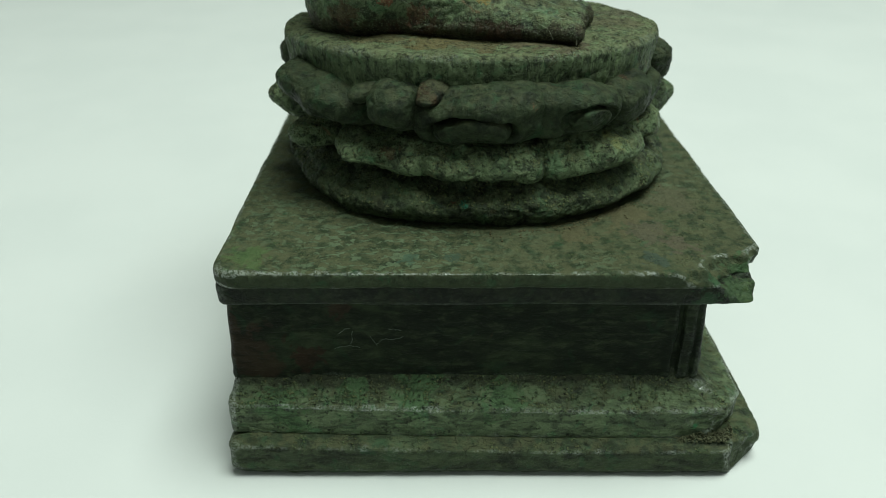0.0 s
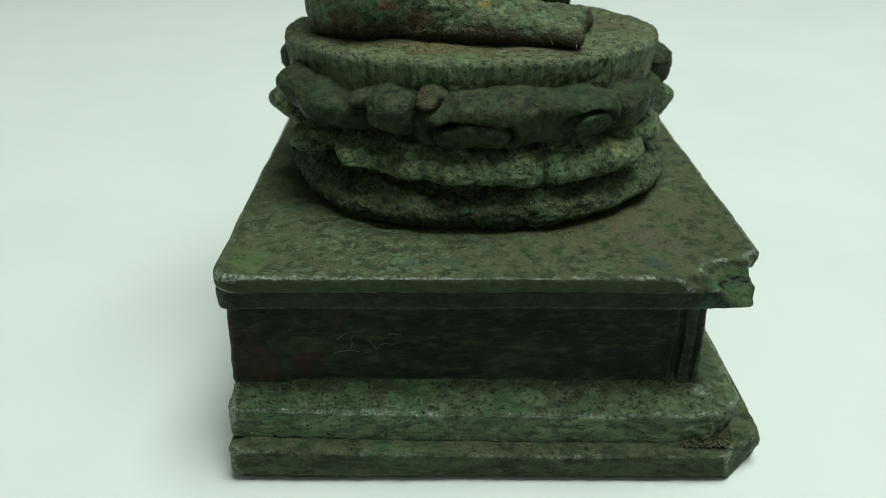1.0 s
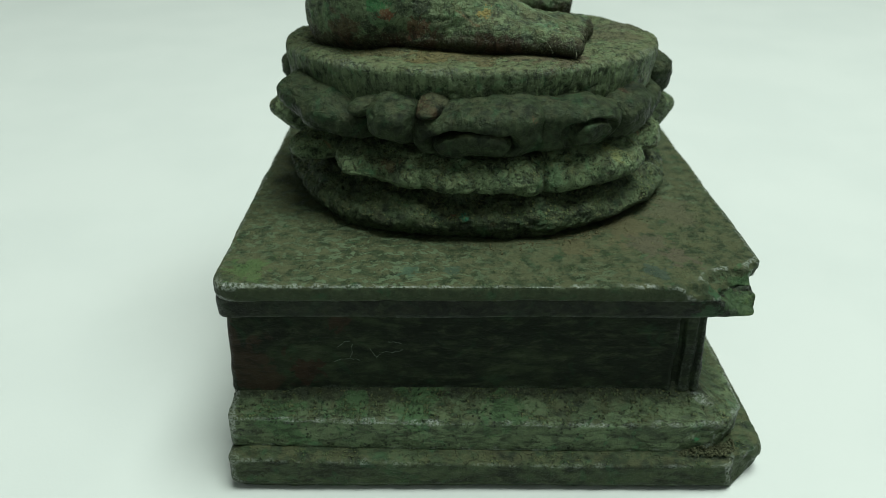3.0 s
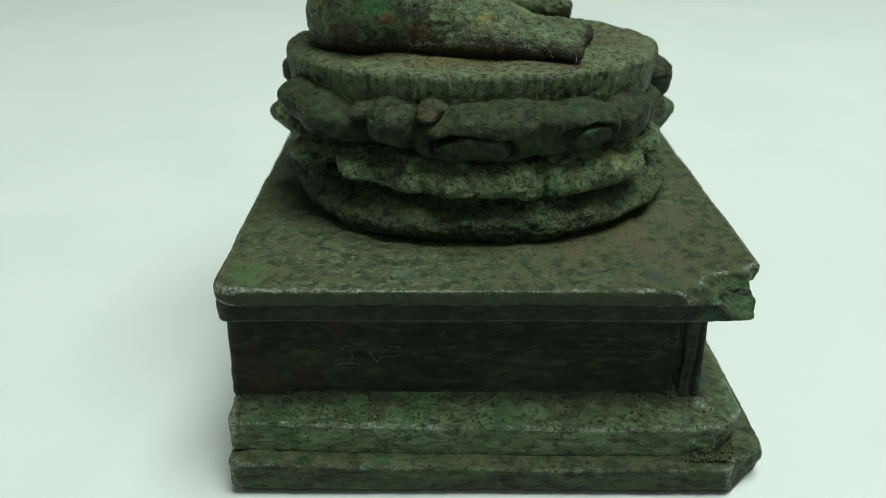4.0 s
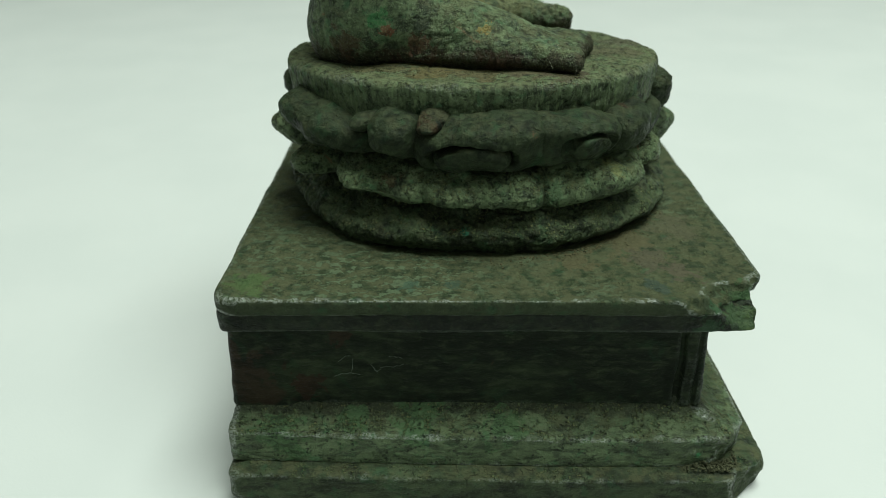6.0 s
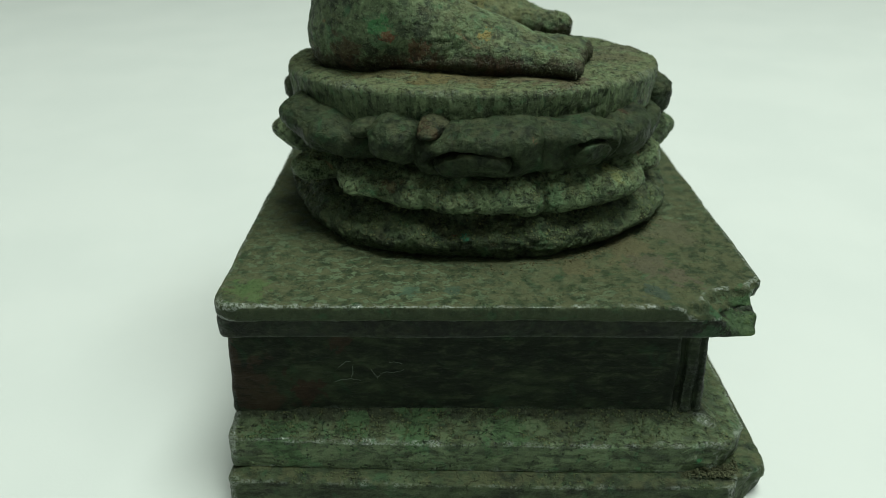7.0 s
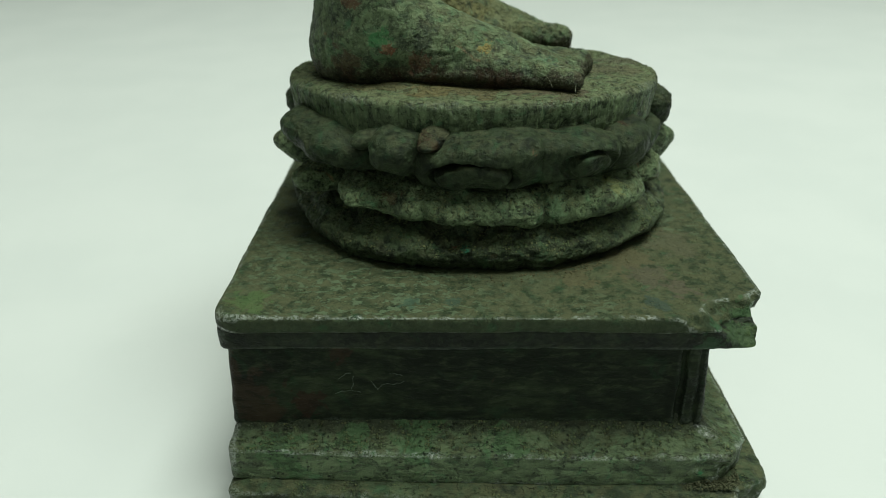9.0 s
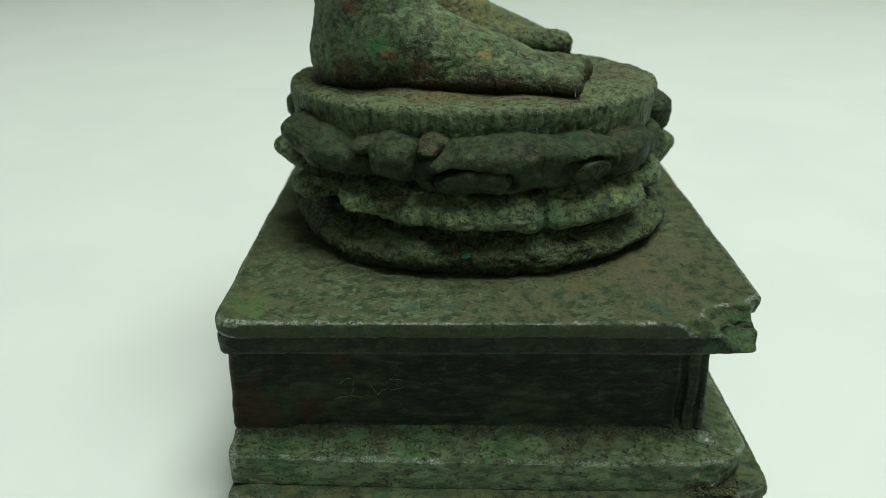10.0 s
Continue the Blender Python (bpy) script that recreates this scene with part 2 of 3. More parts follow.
def nets(shape, lo, hi, step):
    """The surface where shape(x, y, z) is 0, as corners and quads (surface nets)."""
    step = np.ones(3) * step
    lo, hi = np.array(lo) - 2 * step, np.array(hi) + 2 * step
    axes = [np.arange(lo[n], hi[n] + step[n], step[n]) for n in range(3)]
    grid = np.meshgrid(*axes, indexing="ij")
    v = shape(*grid).astype(np.float32)
    s = v < 0
    n = np.array(v.shape) - 1
    count, total = np.zeros(n), np.zeros((*n, 3))
    corner = [(a, b, c) for a in (0, 1) for b in (0, 1) for c in (0, 1)]
    cut = lambda a, o: a[o[0] : o[0] + n[0], o[1] : o[1] + n[1], o[2] : o[2] + n[2]]
    for o in corner:
        for axis in range(3):
            if o[axis]:
                continue
            e = tuple(o[k] + (k == axis) for k in range(3))
            a, b = cut(v, o), cut(v, e)
            hit = cut(s, o) != cut(s, e)
            t = np.where(hit, a / np.where(hit, a - b, 1), 0)
            count += hit
            for k in range(3):
                total[..., k] += hit * (o[k] + (t if k == axis else 0))
    active = count > 0
    index = np.full(n, -1)
    index[active] = np.arange(active.sum())
    where = np.argwhere(active)
    points = lo + step * (where + total[active] / count[active][:, None])
    quads = []
    for axis in range(3):
        u, w = (axis + 1) % 3, (axis + 2) % 3
        one = [slice(1, -1)] * 3
        one[axis] = slice(0, -1)
        two = list(one)
        two[axis] = slice(1, None)
        a, b = s[tuple(one)], s[tuple(two)]
        base = np.argwhere(a != b) + [int(k != axis) for k in range(3)]
        flip = b[a != b]
        du, dw = np.eye(3, dtype=int)[u], np.eye(3, dtype=int)[w]
        ids = [index[tuple((base - p * du - q * dw).T)] for p, q in ((1, 1), (0, 1), (0, 0), (1, 0))]
        q = np.stack(ids, 1)
        q[flip] = q[flip][:, ::-1]
        quads.append(q)
    return points, np.concatenate(quads)


def raw_mesh(name, points, quads):
    quads = np.asarray(quads)
    mesh = bpy.data.meshes.new(name)
    mesh.vertices.add(len(points))
    mesh.vertices.foreach_set("co", np.ascontiguousarray(points, dtype=np.float32).ravel())
    mesh.loops.add(quads.size)
    mesh.loops.foreach_set("vertex_index", quads.astype(np.int32).ravel())
    mesh.polygons.add(len(quads))
    mesh.polygons.foreach_set("loop_start", np.arange(0, quads.size, 4, dtype=np.int32))
    mesh.update(calc_edges=True)
    return mesh


def skin_normals(mesh):
    normals = np.zeros(len(mesh.vertices) * 3, np.float32)
    mesh.vertices.foreach_get("normal", normals)
    return normals.reshape(-1, 3)


def split_quads(points, quads, value):
    """Each quad in four; value is carried along."""
    count = len(points)
    a, b = quads, np.roll(quads, -1, 1)
    key = np.minimum(a, b).astype(np.int64) * count + np.maximum(a, b)
    keys, where = np.unique(key.ravel(), return_inverse=True)
    lo, hi = keys // count, keys % count
    mid = count + where.reshape(quads.shape)
    centre = count + len(keys) + np.arange(len(quads))
    grown = lambda v: np.concatenate([v, (v[lo] + v[hi]) / 2, v[quads].mean(1)])
    parts = [np.stack([quads[:, k], mid[:, k], centre, mid[:, k - 1]], 1) for k in range(4)]
    return grown(points), np.concatenate(parts), grown(value)


def to_mesh(name, points, quads, material, wear=(), scale=DM, crust=None):
    """A smooth mesh; wear: (size, depth, octaves) of noise by which its skin is moved, in decimetres.
    crust: (size, depth, stretch of z) of a lumpy, cracked crust on a finer skin."""
    quads = np.asarray(quads)
    mesh = raw_mesh(name, points, quads)
    normals, points = skin_normals(mesh), np.array(points, float)
    moved = points.copy()
    for size, depth, octaves, *flat in wear:
        where = points * (1, 1, flat[0]) if flat else points
        moved += normals * (depth * rough_noise(where, size, octaves))[:, None]
    # how far each corner stands out from its surroundings, for the painted edge highlights
    ends = np.zeros(len(mesh.edges) * 2, np.int32)
    mesh.edges.foreach_get("vertices", ends)
    a, b = ends.reshape(-1, 2).T
    degree = np.maximum(np.bincount(a, minlength=len(points)) + np.bincount(b, minlength=len(points)), 1)
    calm = moved.copy()
    for _ in range(8):
        calm = np.stack([(np.bincount(a, calm[b, k], len(points)) + np.bincount(b, calm[a, k], len(points))) / degree for k in range(3)], 1)
    proud = ((moved - calm) * normals).sum(1)
    if crust:
        size, depth, stretch, fine, *place = crust
        if fine:
            moved, quads, proud = split_quads(moved, quads, proud)
        bpy.data.meshes.remove(mesh)
        mesh = raw_mesh(name, moved, quads)
        at = moved * (1, 1, stretch)
        lumps = np.abs(rough_noise(at + 2.1, size, 2)) ** 0.7 * 1.6 - 0.7
        there = np.clip(0.75 + 1.3 * value_noise(moved + 5.3, 0.075), 0.15, 1.2)
        for middle, reach in place:
            there = there * np.clip(1.6 - 1.6 * np.linalg.norm((moved - np.array(middle)) / reach, axis=1), 0, 1)
        grit = rough_noise(at + 9.7, size * 0.42, 2)
        moved = moved + skin_normals(mesh) * (depth * there * (lumps + 0.45 * grit))[:, None]
    crest = mesh.attributes.new("crest", "FLOAT", "POINT")
    crest.data.foreach_set("value", proud.astype(np.float32))
    mesh.vertices.foreach_set("co", (moved * scale).astype(np.float32).ravel())
    mesh.polygons.foreach_set("use_smooth", np.ones(len(quads), bool))
    mesh.update()
    mesh.materials.append(material)
    return mesh


def bent(points):
    """The same points, pushed about as an uneven casting is."""
    out = np.array(points, float)
    for size, far in ((0.14, 0.007), (0.055, 0.004)):
        out += far * np.stack([value_noise(points + shift, size) for shift in (0.0, 3.7, 8.1)], 1)
    return out


def part(name, mesh, parent=None, label=""):
    ob = new(name, mesh)
    ob.parent = parent
    return tagged(ob, label)


def tapered(x0, x1, y0, y1, z0, z1, k, inset=None, sides=(1, 1, 1, 1), corner=0.02):
    """A block with rounded edges, whose sides (left, right, front, back) draw in by inset(z)."""

    def shape(x, y, z):
        i = inset(z) if inset else 0 * z
        d = smax(x0 + sides[0] * i - x, x - x1 + sides[1] * i, k)
        d = smax(d, smax(y0 + sides[2] * i - y, y - y1 + sides[3] * i, k), corner)
        return smax(d, smax(z0 - z, z - z1, k), k)

    return shape


def plane_cut(a, b, c, ragged, size, seed=0.0):
    """The half-space behind the plane through three points, its face torn."""
    a, b, c = (np.array(p, float) for p in (a, b, c))
    n = np.cross(b - a, c - a)
    n /= np.linalg.norm(n)

    def shape(x, y, z):
        p = np.stack([x, y, z], -1)
        return (p - a) @ n + ragged * rough_noise(p + seed, size, 3)

    return shape


def ellipse_q(x, y, rx, ry):
    return np.sqrt(((x + 0.013) / rx) ** 2 + ((y - 0.05) / ry) ** 2)


# ---- the room ----
def slab_box(name, x0, x1, y0, y1, z0, z1, material):
    bm = bmesh.new()
    bmesh.ops.create_cube(bm, size=1, matrix=Matrix.Translation(((x0 + x1) / 2, (y0 + y1) / 2, (z0 + z1) / 2)) @ Matrix.Diagonal((x1 - x0, y1 - y0, z1 - z0, 1)))
    mesh = bpy.data.meshes.new(name)
    bm.to_mesh(mesh)
    bm.free()
    mesh.materials.append(material)
    return tagged(new(name, mesh), kind="structure")


tagged(slab_box("ground", -1.0, 1.0, -0.8, 1.3, -0.02, 0.0, paper()), "smooth white paper surface under the bronze pedestal", "surface")

# unseen walls and ceiling, added to close the room; dark to hold down fill light
WALL = plaster()
slab_box("wall_north", -1.1, 1.1, 1.3, 1.4, -0.02, 2.4, WALL)
slab_box("wall_south", -1.1, 1.1, -0.9, -0.8, -0.02, 2.4, WALL)
slab_box("wall_east", 1.0, 1.1, -0.8, 1.3, -0.02, 2.4, WALL)
slab_box("wall_west", -1.1, -1.0, -0.8, 1.3, -0.02, 2.4, WALL)
slab_box("ceiling", -1.1, 1.1, -0.9, 1.4, 2.4, 2.5, WALL)

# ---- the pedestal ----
# low tone and pale dust: the slab's top-to-side shading is partly colour
slab_mat = bronze("bronze_slab", hollows=0.12, cracks=0.2, scabs=0.3, pits=0.35, specks=0.2, crumbs=0.2, crests=(0.0011, 0.0019), tone=0.6, relief=0.7, gloss=0.08, edge=1.0, dust=1.25, green=1.3, pale=0.6, earth=0.7, rust=0.25, flakes=0.8, shift=1.0, spots=[((-0.045, -0.044, 0.046), 4.0, (0.060, 0.095, 0.036)), ((0.0480, -0.0465, 0.0425), 3.6, (0.050, 0.088, 0.040)), ((0.0515, -0.0425, 0.0445), 2.6, (0.046, 0.090, 0.040)), ((0.0440, -0.0485, 0.0430), 2.2, (0.028, 0.070, 0.034)), ((0.0535, -0.0440, 0.0410), 2.4, (0.060, 0.095, 0.038)), ((0.0334, -0.0333, 0.0468), 4.5, (0.078, 0.070, 0.046)), ((0.0300, -0.0270, 0.0468), 6.0, (0.082, 0.074, 0.040)), ((0.0190, -0.0345, 0.0468), 4.0, (0.080, 0.072, 0.038)), ((0.0420, -0.0180, 0.0468), 6.0, (0.076, 0.074, 0.044)), ((0.0388, -0.0391, 0.0468), 3.5, (0.078, 0.068, 0.046)), ((0.0330, -0.0443, 0.0468), 3.0, (0.040, 0.058, 0.044)), ((-0.0141, -0.0442, 0.0467), 1.8, (0.042, 0.074, 0.048)), ((-0.0060, -0.0440, 0.0467), 1.8, (0.036, 0.060, 0.040))])
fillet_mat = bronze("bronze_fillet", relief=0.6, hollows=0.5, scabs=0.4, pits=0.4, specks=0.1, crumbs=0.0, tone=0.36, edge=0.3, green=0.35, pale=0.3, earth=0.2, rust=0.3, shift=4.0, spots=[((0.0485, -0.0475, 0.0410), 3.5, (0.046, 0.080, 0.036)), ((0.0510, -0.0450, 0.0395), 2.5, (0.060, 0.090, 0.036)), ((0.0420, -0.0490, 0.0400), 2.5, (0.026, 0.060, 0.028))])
# dark tone: the dado's shade under the slab is put into its colour
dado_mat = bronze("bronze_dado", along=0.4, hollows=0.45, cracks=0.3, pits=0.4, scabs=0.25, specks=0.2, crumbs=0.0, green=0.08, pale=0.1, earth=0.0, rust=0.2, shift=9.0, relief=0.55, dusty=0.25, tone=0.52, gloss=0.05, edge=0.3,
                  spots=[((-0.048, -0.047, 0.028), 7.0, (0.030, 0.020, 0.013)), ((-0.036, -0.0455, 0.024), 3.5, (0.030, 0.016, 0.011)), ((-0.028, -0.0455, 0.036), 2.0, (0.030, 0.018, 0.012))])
mould_mat = bronze("bronze_moulding", top=(0.0183, (0.026, 0.030, 0.017)), along=0.45, hollows=0.55, crumbs=0.7, scabs=1.0, pits=0.8, specks=0.3, crests=(0.0006, 0.0015), tone=1.6, relief=1.0, gloss=0.18, edge=1.3, dust=1.2, green=0.9, pale=0.75, earth=0.55, rust=0.15, shift=14.0, spots=[((0.0443, -0.0514, 0.0107), 0.9, (0.03, 0.20, 0.08)), ((-0.0120, -0.0475, 0.0178), 5.0, (0.058, 0.116, 0.048)), ((-0.0260, -0.0485, 0.0165), 4.0, (0.058, 0.116, 0.048)), ((0.0040, -0.0490, 0.0160), 4.0, (0.058, 0.116, 0.048)), ((-0.0400, -0.0500, 0.0140), 5.0, (0.058, 0.116, 0.048))])
block_mat = bronze("bronze_base_block", along=0.4, hollows=0.4, scabs=0.7, pits=0.5, specks=0.25, crests=(0.0012, 0.0021), tone=0.95, relief=0.8, gloss=0.08, edge=0.8, dust=1.2, green=0.55, pale=0.4, earth=0.6, rust=0.2, shift=19.0)
drum_mat = bronze("bronze_drum", hollows=0.7, gloss=0.12, scabs=0.5, pits=0.4, specks=0.35, crumbs=0.5, relief=1.2, green=0.7, pale=0.7, earth=0.9, rust=0.35, streaks=0.95, shift=24.0, tone=1.65, dust=2.0, edge=0.5, spots=[((0.1 * x, 0.1 * (-0.105 - 0.16 * (x + 0.30)), 0.0803), r, c) for x, r, c in [(-0.20, 5.0, (0.100, 0.084, 0.040)), (-0.10, 6.0, (0.118, 0.090, 0.038)), (0.0, 5.5, (0.105, 0.082, 0.040)), (0.10, 5.0, (0.095, 0.075, 0.044)), (0.17, 4.0, (0.080, 0.062, 0.040))]] + [((0.029, 0.004, 0.0803), 7.0, (0.098, 0.090, 0.052)), ((0.036, 0.014, 0.0803), 6.0, (0.092, 0.088, 0.056))])
lotus_mat = bronze("bronze_lotus", hollows=0.7, gloss=0.1, scabs=0.8, pits=0.6, crumbs=0.9, cracks=0.9, tone=1.2, relief=1.1, dusty=0.75, dust=1.35, green=0.55, pale=0.5, earth=0.5, rust=0.3, shift=29.0, spots=[((-0.0034, -0.0325, 0.0528), 1.1, (0.03, 0.20, 0.12)), ((-0.0057, -0.0322, 0.0533), 0.9, (0.16, 0.05, 0.03)), ((0.0105, -0.033, 0.074), 1.8, (0.10, 0.06, 0.035))])
# dark skin under paler tops puts some of the petals' shade in the colour
petal_mat = bronze("bronze_upper_petal", hollows=0.5, gloss=0.09, scabs=0.35, pits=0.35, crumbs=0.12, cracks=0.5, tone=0.64, relief=0.8, dusty=0.75, dust=0.9, green=0.75, pale=0.5, earth=0.5, rust=0.3, shift=49.0, spots=[((-0.0034, -0.0325, 0.0528), 1.1, (0.03, 0.20, 0.12)), ((-0.0057, -0.0322, 0.0533), 0.9, (0.16, 0.05, 0.03)), ((0.0105, -0.033, 0.074), 1.8, (0.10, 0.06, 0.035))])
lower_mat = bronze("bronze_lower_petal", hollows=0.8, gloss=0.12, scabs=0.9, pits=0.7, crumbs=0.8, tone=2.2, relief=1.2, dusty=0.8, dust=1.7, green=0.75, pale=0.85, earth=0.6, rust=0.4, shift=34.0, spots=[((0.0149, -0.0297, 0.0598), 2.2, (0.13, 0.21, 0.11)), ((0.0277, -0.0226, 0.0631), 2.6, (0.15, 0.16, 0.06)), ((-0.0190, -0.0274, 0.0626), 2.2, (0.10, 0.07, 0.04))])
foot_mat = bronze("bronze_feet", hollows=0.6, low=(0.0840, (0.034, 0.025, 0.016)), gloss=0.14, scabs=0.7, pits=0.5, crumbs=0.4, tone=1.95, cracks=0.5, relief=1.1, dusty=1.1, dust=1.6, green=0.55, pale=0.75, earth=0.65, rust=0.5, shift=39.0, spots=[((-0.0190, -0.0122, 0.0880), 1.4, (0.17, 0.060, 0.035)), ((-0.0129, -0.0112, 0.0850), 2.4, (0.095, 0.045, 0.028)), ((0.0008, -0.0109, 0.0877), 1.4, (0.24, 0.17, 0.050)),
                         ((-0.0213, -0.0121, 0.0901), 2.0, (0.045, 0.17, 0.060)), ((-0.0282, -0.0098, 0.0845), 3.4, (0.070, 0.042, 0.025)), ((-0.0233, -0.0119, 0.0855), 1.7, (0.018, 0.018, 0.014)),
                         ((-0.0266, -0.0110, 0.0975), 2.0, (0.10, 0.050, 0.028)), ((-0.0106, -0.0115, 0.0822), 2.6, (0.050, 0.026, 0.016)), ((0.0055, -0.0157, 0.0815), 2.4, (0.045, 0.026, 0.017)), ((-0.0178, -0.0105, 0.0812), 2.0, (0.045, 0.024, 0.016)), ((-0.0060, 0.0230, 0.0930), 9.0, (0.15, 0.135, 0.055)), ((0.0080, 0.0250, 0.0880), 6.0, (0.12, 0.125, 0.060)), ((0.0020, -0.0150, 0.0810), 3.0, (0.050, 0.028, 0.018))])
tip_mat = bronze("bronze_brown_tip", green=0.2, pale=0.3, earth=0.9, rust=1.35, shift=44.0, tone=0.55)

pedestal = tagged(new("bronze_pedestal"), "square footed bronze statue pedestal with lotus ring and green patina", "pedestal")

SKIN = [(0.12, 0.0022, 2), (0.03, 0.0012, 3)]


def sagged(x, z):
    """Heights on the two lower courses, which rise a little towards one end."""
    return z - 0.015 * np.clip((0.15 - x) / 0.67, 0, 1) * np.interp(z, [0.0, 0.07, 0.165, 0.205], [0, 1, 1, 0])


def block_shape(x, y, z):
    z = sagged(x, z)
    d = tapered(-0.516, 0.600, -0.545, 0.65, 0.0, 0.082, 0.005, lambda h: np.interp(h, [-1, 0.0, 0.018, 0.066, 0.072, 0.079, 1], [0.016, 0.014, 0.0, 0.001, 0.008, 0.030, 0.04]))(x, y, z)
    return smax(d, plane_cut((0.505, -0.545, 0), (0.600, -0.462, 0), (0.505, -0.545, 0.1), 0.012, 0.05)(x, y, z), 0.012) + 0.5 * crumbled(x, y, z)


def crumbled(x, y, z):
    """Pitted, crumbling metal round one lower corner."""
    p = np.stack([x, y, z], -1)
    near = np.clip(1.3 - np.sqrt(((x - 0.50) / 0.10) ** 2 + ((y + 0.50) / 0.06) ** 2 + ((z - 0.10) / 0.05) ** 2), 0, 1)
    return near * (0.006 + 0.014 * rough_noise(p, 0.030, 3))


def mould_shape(x, y, z):
    z = sagged(x, z)
    d = tapered(-0.514, 0.548, -0.515, 0.62, 0.06, 0.215, 0.005, lambda h: np.interp(h, [-1, 0.074, 0.082, 0.147, 0.153, 0.158, 0.168, 0.182, 0.197, 1], [0.008, 0.008, 0.0, 0.001, 0.006, 0.018, 0.032, 0.044, 0.062, 0.070]), (0.15, 2.0, 1, 1))(x, y, z)
    crumble = plane_cut((0.47, -0.515, 0.08), (0.548, -0.455, 0.08), (0.485, -0.515, 0.17), 0.012, 0.05, 3.0)(x, y, z)
    return smax(d, crumble, 0.012) + crumbled(x, y, z)


def dado_shape(x, y, z):
    d = tapered(-0.512, 0.450, -0.461, 0.56, 0.19, 0.40, 0.006, lambda h: np.interp(h, [0.2, 0.38], [0.0, 0.011]), (1, 0.6, 0, 0))(x, y, z)
    panel = smax(smax(-0.380 - x, x - 0.372, 0.035), smax(0.15 - z, z - 0.372, 0.02), 0.02)
    panel = smax(panel, y + 0.457, 0.012)
    p = np.stack([x, y, z], -1)
    for at, wide in ((0.395, 0.006), (0.428, 0.003)):
        groove = smax(np.abs(x - at + 0.004 * value_noise(p, 0.06)) - wide, y + 0.451 + 0.005 * value_noise(p, 0.03), 0.006)
        d = smax(d, -groove, 0.006)
    return smax(d, -panel, 0.012)


CHIP = ((0.345, -0.500, 0.467), (0.520, -0.408, 0.467), (0.500, -0.494, 0.395))
TORN = ((0.480, -0.465, 0.430), (0.11, 0.075, 0.06))
CHIP_FLIP = (CHIP[1], CHIP[0], CHIP[2])


def bite(x, y, z):
    """The hollow that corrosion has eaten under the broken corner."""
    p = np.stack([x, y, z], -1)
    return np.sqrt((x - 0.540) ** 2 + (y + 0.425) ** 2 + ((z - 0.438) * 1.3) ** 2) - 0.022 + 0.008 * rough_noise(p, 0.02, 2)


def upper_shape(x, y, z):
    x = x + 0.015 * np.clip((y + 0.5) / 1.1, 0, 1) * np.clip(-2 * x, 0, 1)
    d = tapered(-0.508, 0.543, -0.502, 0.60, 0.431, 0.468, 0.005, lambda h: np.interp(h, [0.420, 0.432, 0.440, 0.460, 0.467], [0.005, 0.005, 0.0, 0.0, 0.002]), corner=0.05)(x, y, z)
    d = smax(d, plane_cut(*CHIP_FLIP, 0.013, 0.045, 1.0)(x, y, z), 0.004)
    return smax(d, -bite(x, y, z), 0.004)


def lower_shape(x, y, z):
    x = x + 0.015 * np.clip((y + 0.5) / 1.1, 0, 1) * np.clip(-2 * x, 0, 1)
    d = tapered(-0.504, 0.520, -0.490, 0.59, 0.390, 0.436, 0.005)(x, y, z)
    d = smax(d, plane_cut(*CHIP_FLIP, 0.013, 0.045, 1.0)(x, y, z), 0.005)
    return smax(d, -bite(x, y, z), 0.004)


part("base_block", to_mesh("base_block", *nets(block_shape, (-0.53, -0.56, -0.01), (0.62, 0.67, 0.10), (0.006, 0.005, 0.0035)), block_mat, SKIN, crust=(0.018, 0.0008, 1.0, False)), pedestal)
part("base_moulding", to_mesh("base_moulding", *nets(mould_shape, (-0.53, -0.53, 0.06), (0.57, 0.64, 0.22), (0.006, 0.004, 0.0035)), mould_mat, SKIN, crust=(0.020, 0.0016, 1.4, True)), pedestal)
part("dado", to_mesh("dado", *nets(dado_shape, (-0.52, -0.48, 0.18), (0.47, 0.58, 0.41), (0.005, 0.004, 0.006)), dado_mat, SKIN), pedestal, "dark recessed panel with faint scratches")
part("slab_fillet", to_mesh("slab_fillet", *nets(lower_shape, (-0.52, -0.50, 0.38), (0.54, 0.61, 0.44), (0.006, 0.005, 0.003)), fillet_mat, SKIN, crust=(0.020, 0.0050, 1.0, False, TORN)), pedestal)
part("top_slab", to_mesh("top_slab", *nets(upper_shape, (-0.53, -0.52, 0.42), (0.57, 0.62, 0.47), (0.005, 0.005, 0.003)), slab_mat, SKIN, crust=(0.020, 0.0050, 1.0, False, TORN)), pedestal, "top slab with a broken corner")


# ---- the lotus ----
def core_shape(x, y, z):
    r = np.interp(z, [0.4, 0.455, 0.468, 0.480, 0.500, 0.515, 0.535, 0.55, 0.565, 0.60, 0.63, 0.645, 0.70, 0.745, 1], [0.98, 0.99, 1.02, 1.06, 1.10, 1.085, 1.02, 0.93, 0.83, 0.84, 0.84, 0.80, 0.86, 0.93, 0.95])
    # the foot ring is narrower at one end
    turn = np.degrees(np.arctan2((y - 0.05) / 0.352, (x + 0.013) / 0.425))
    narrow = np.interp(turn, [-180, -155, -128, -100, 100, 150, 180], [0.91, 0.91, 0.95, 1.0, 1.0, 0.92, 0.91])
    r = r * (1 + (narrow - 1) * np.interp(z, [0.53, 0.58], [1, 0.3]))
    d = (ellipse_q(x, y, 0.425, 0.352) - r) * 0.36
    return smax(d, smax(0.455 - z, z - 0.725, 0.01), 0.01)


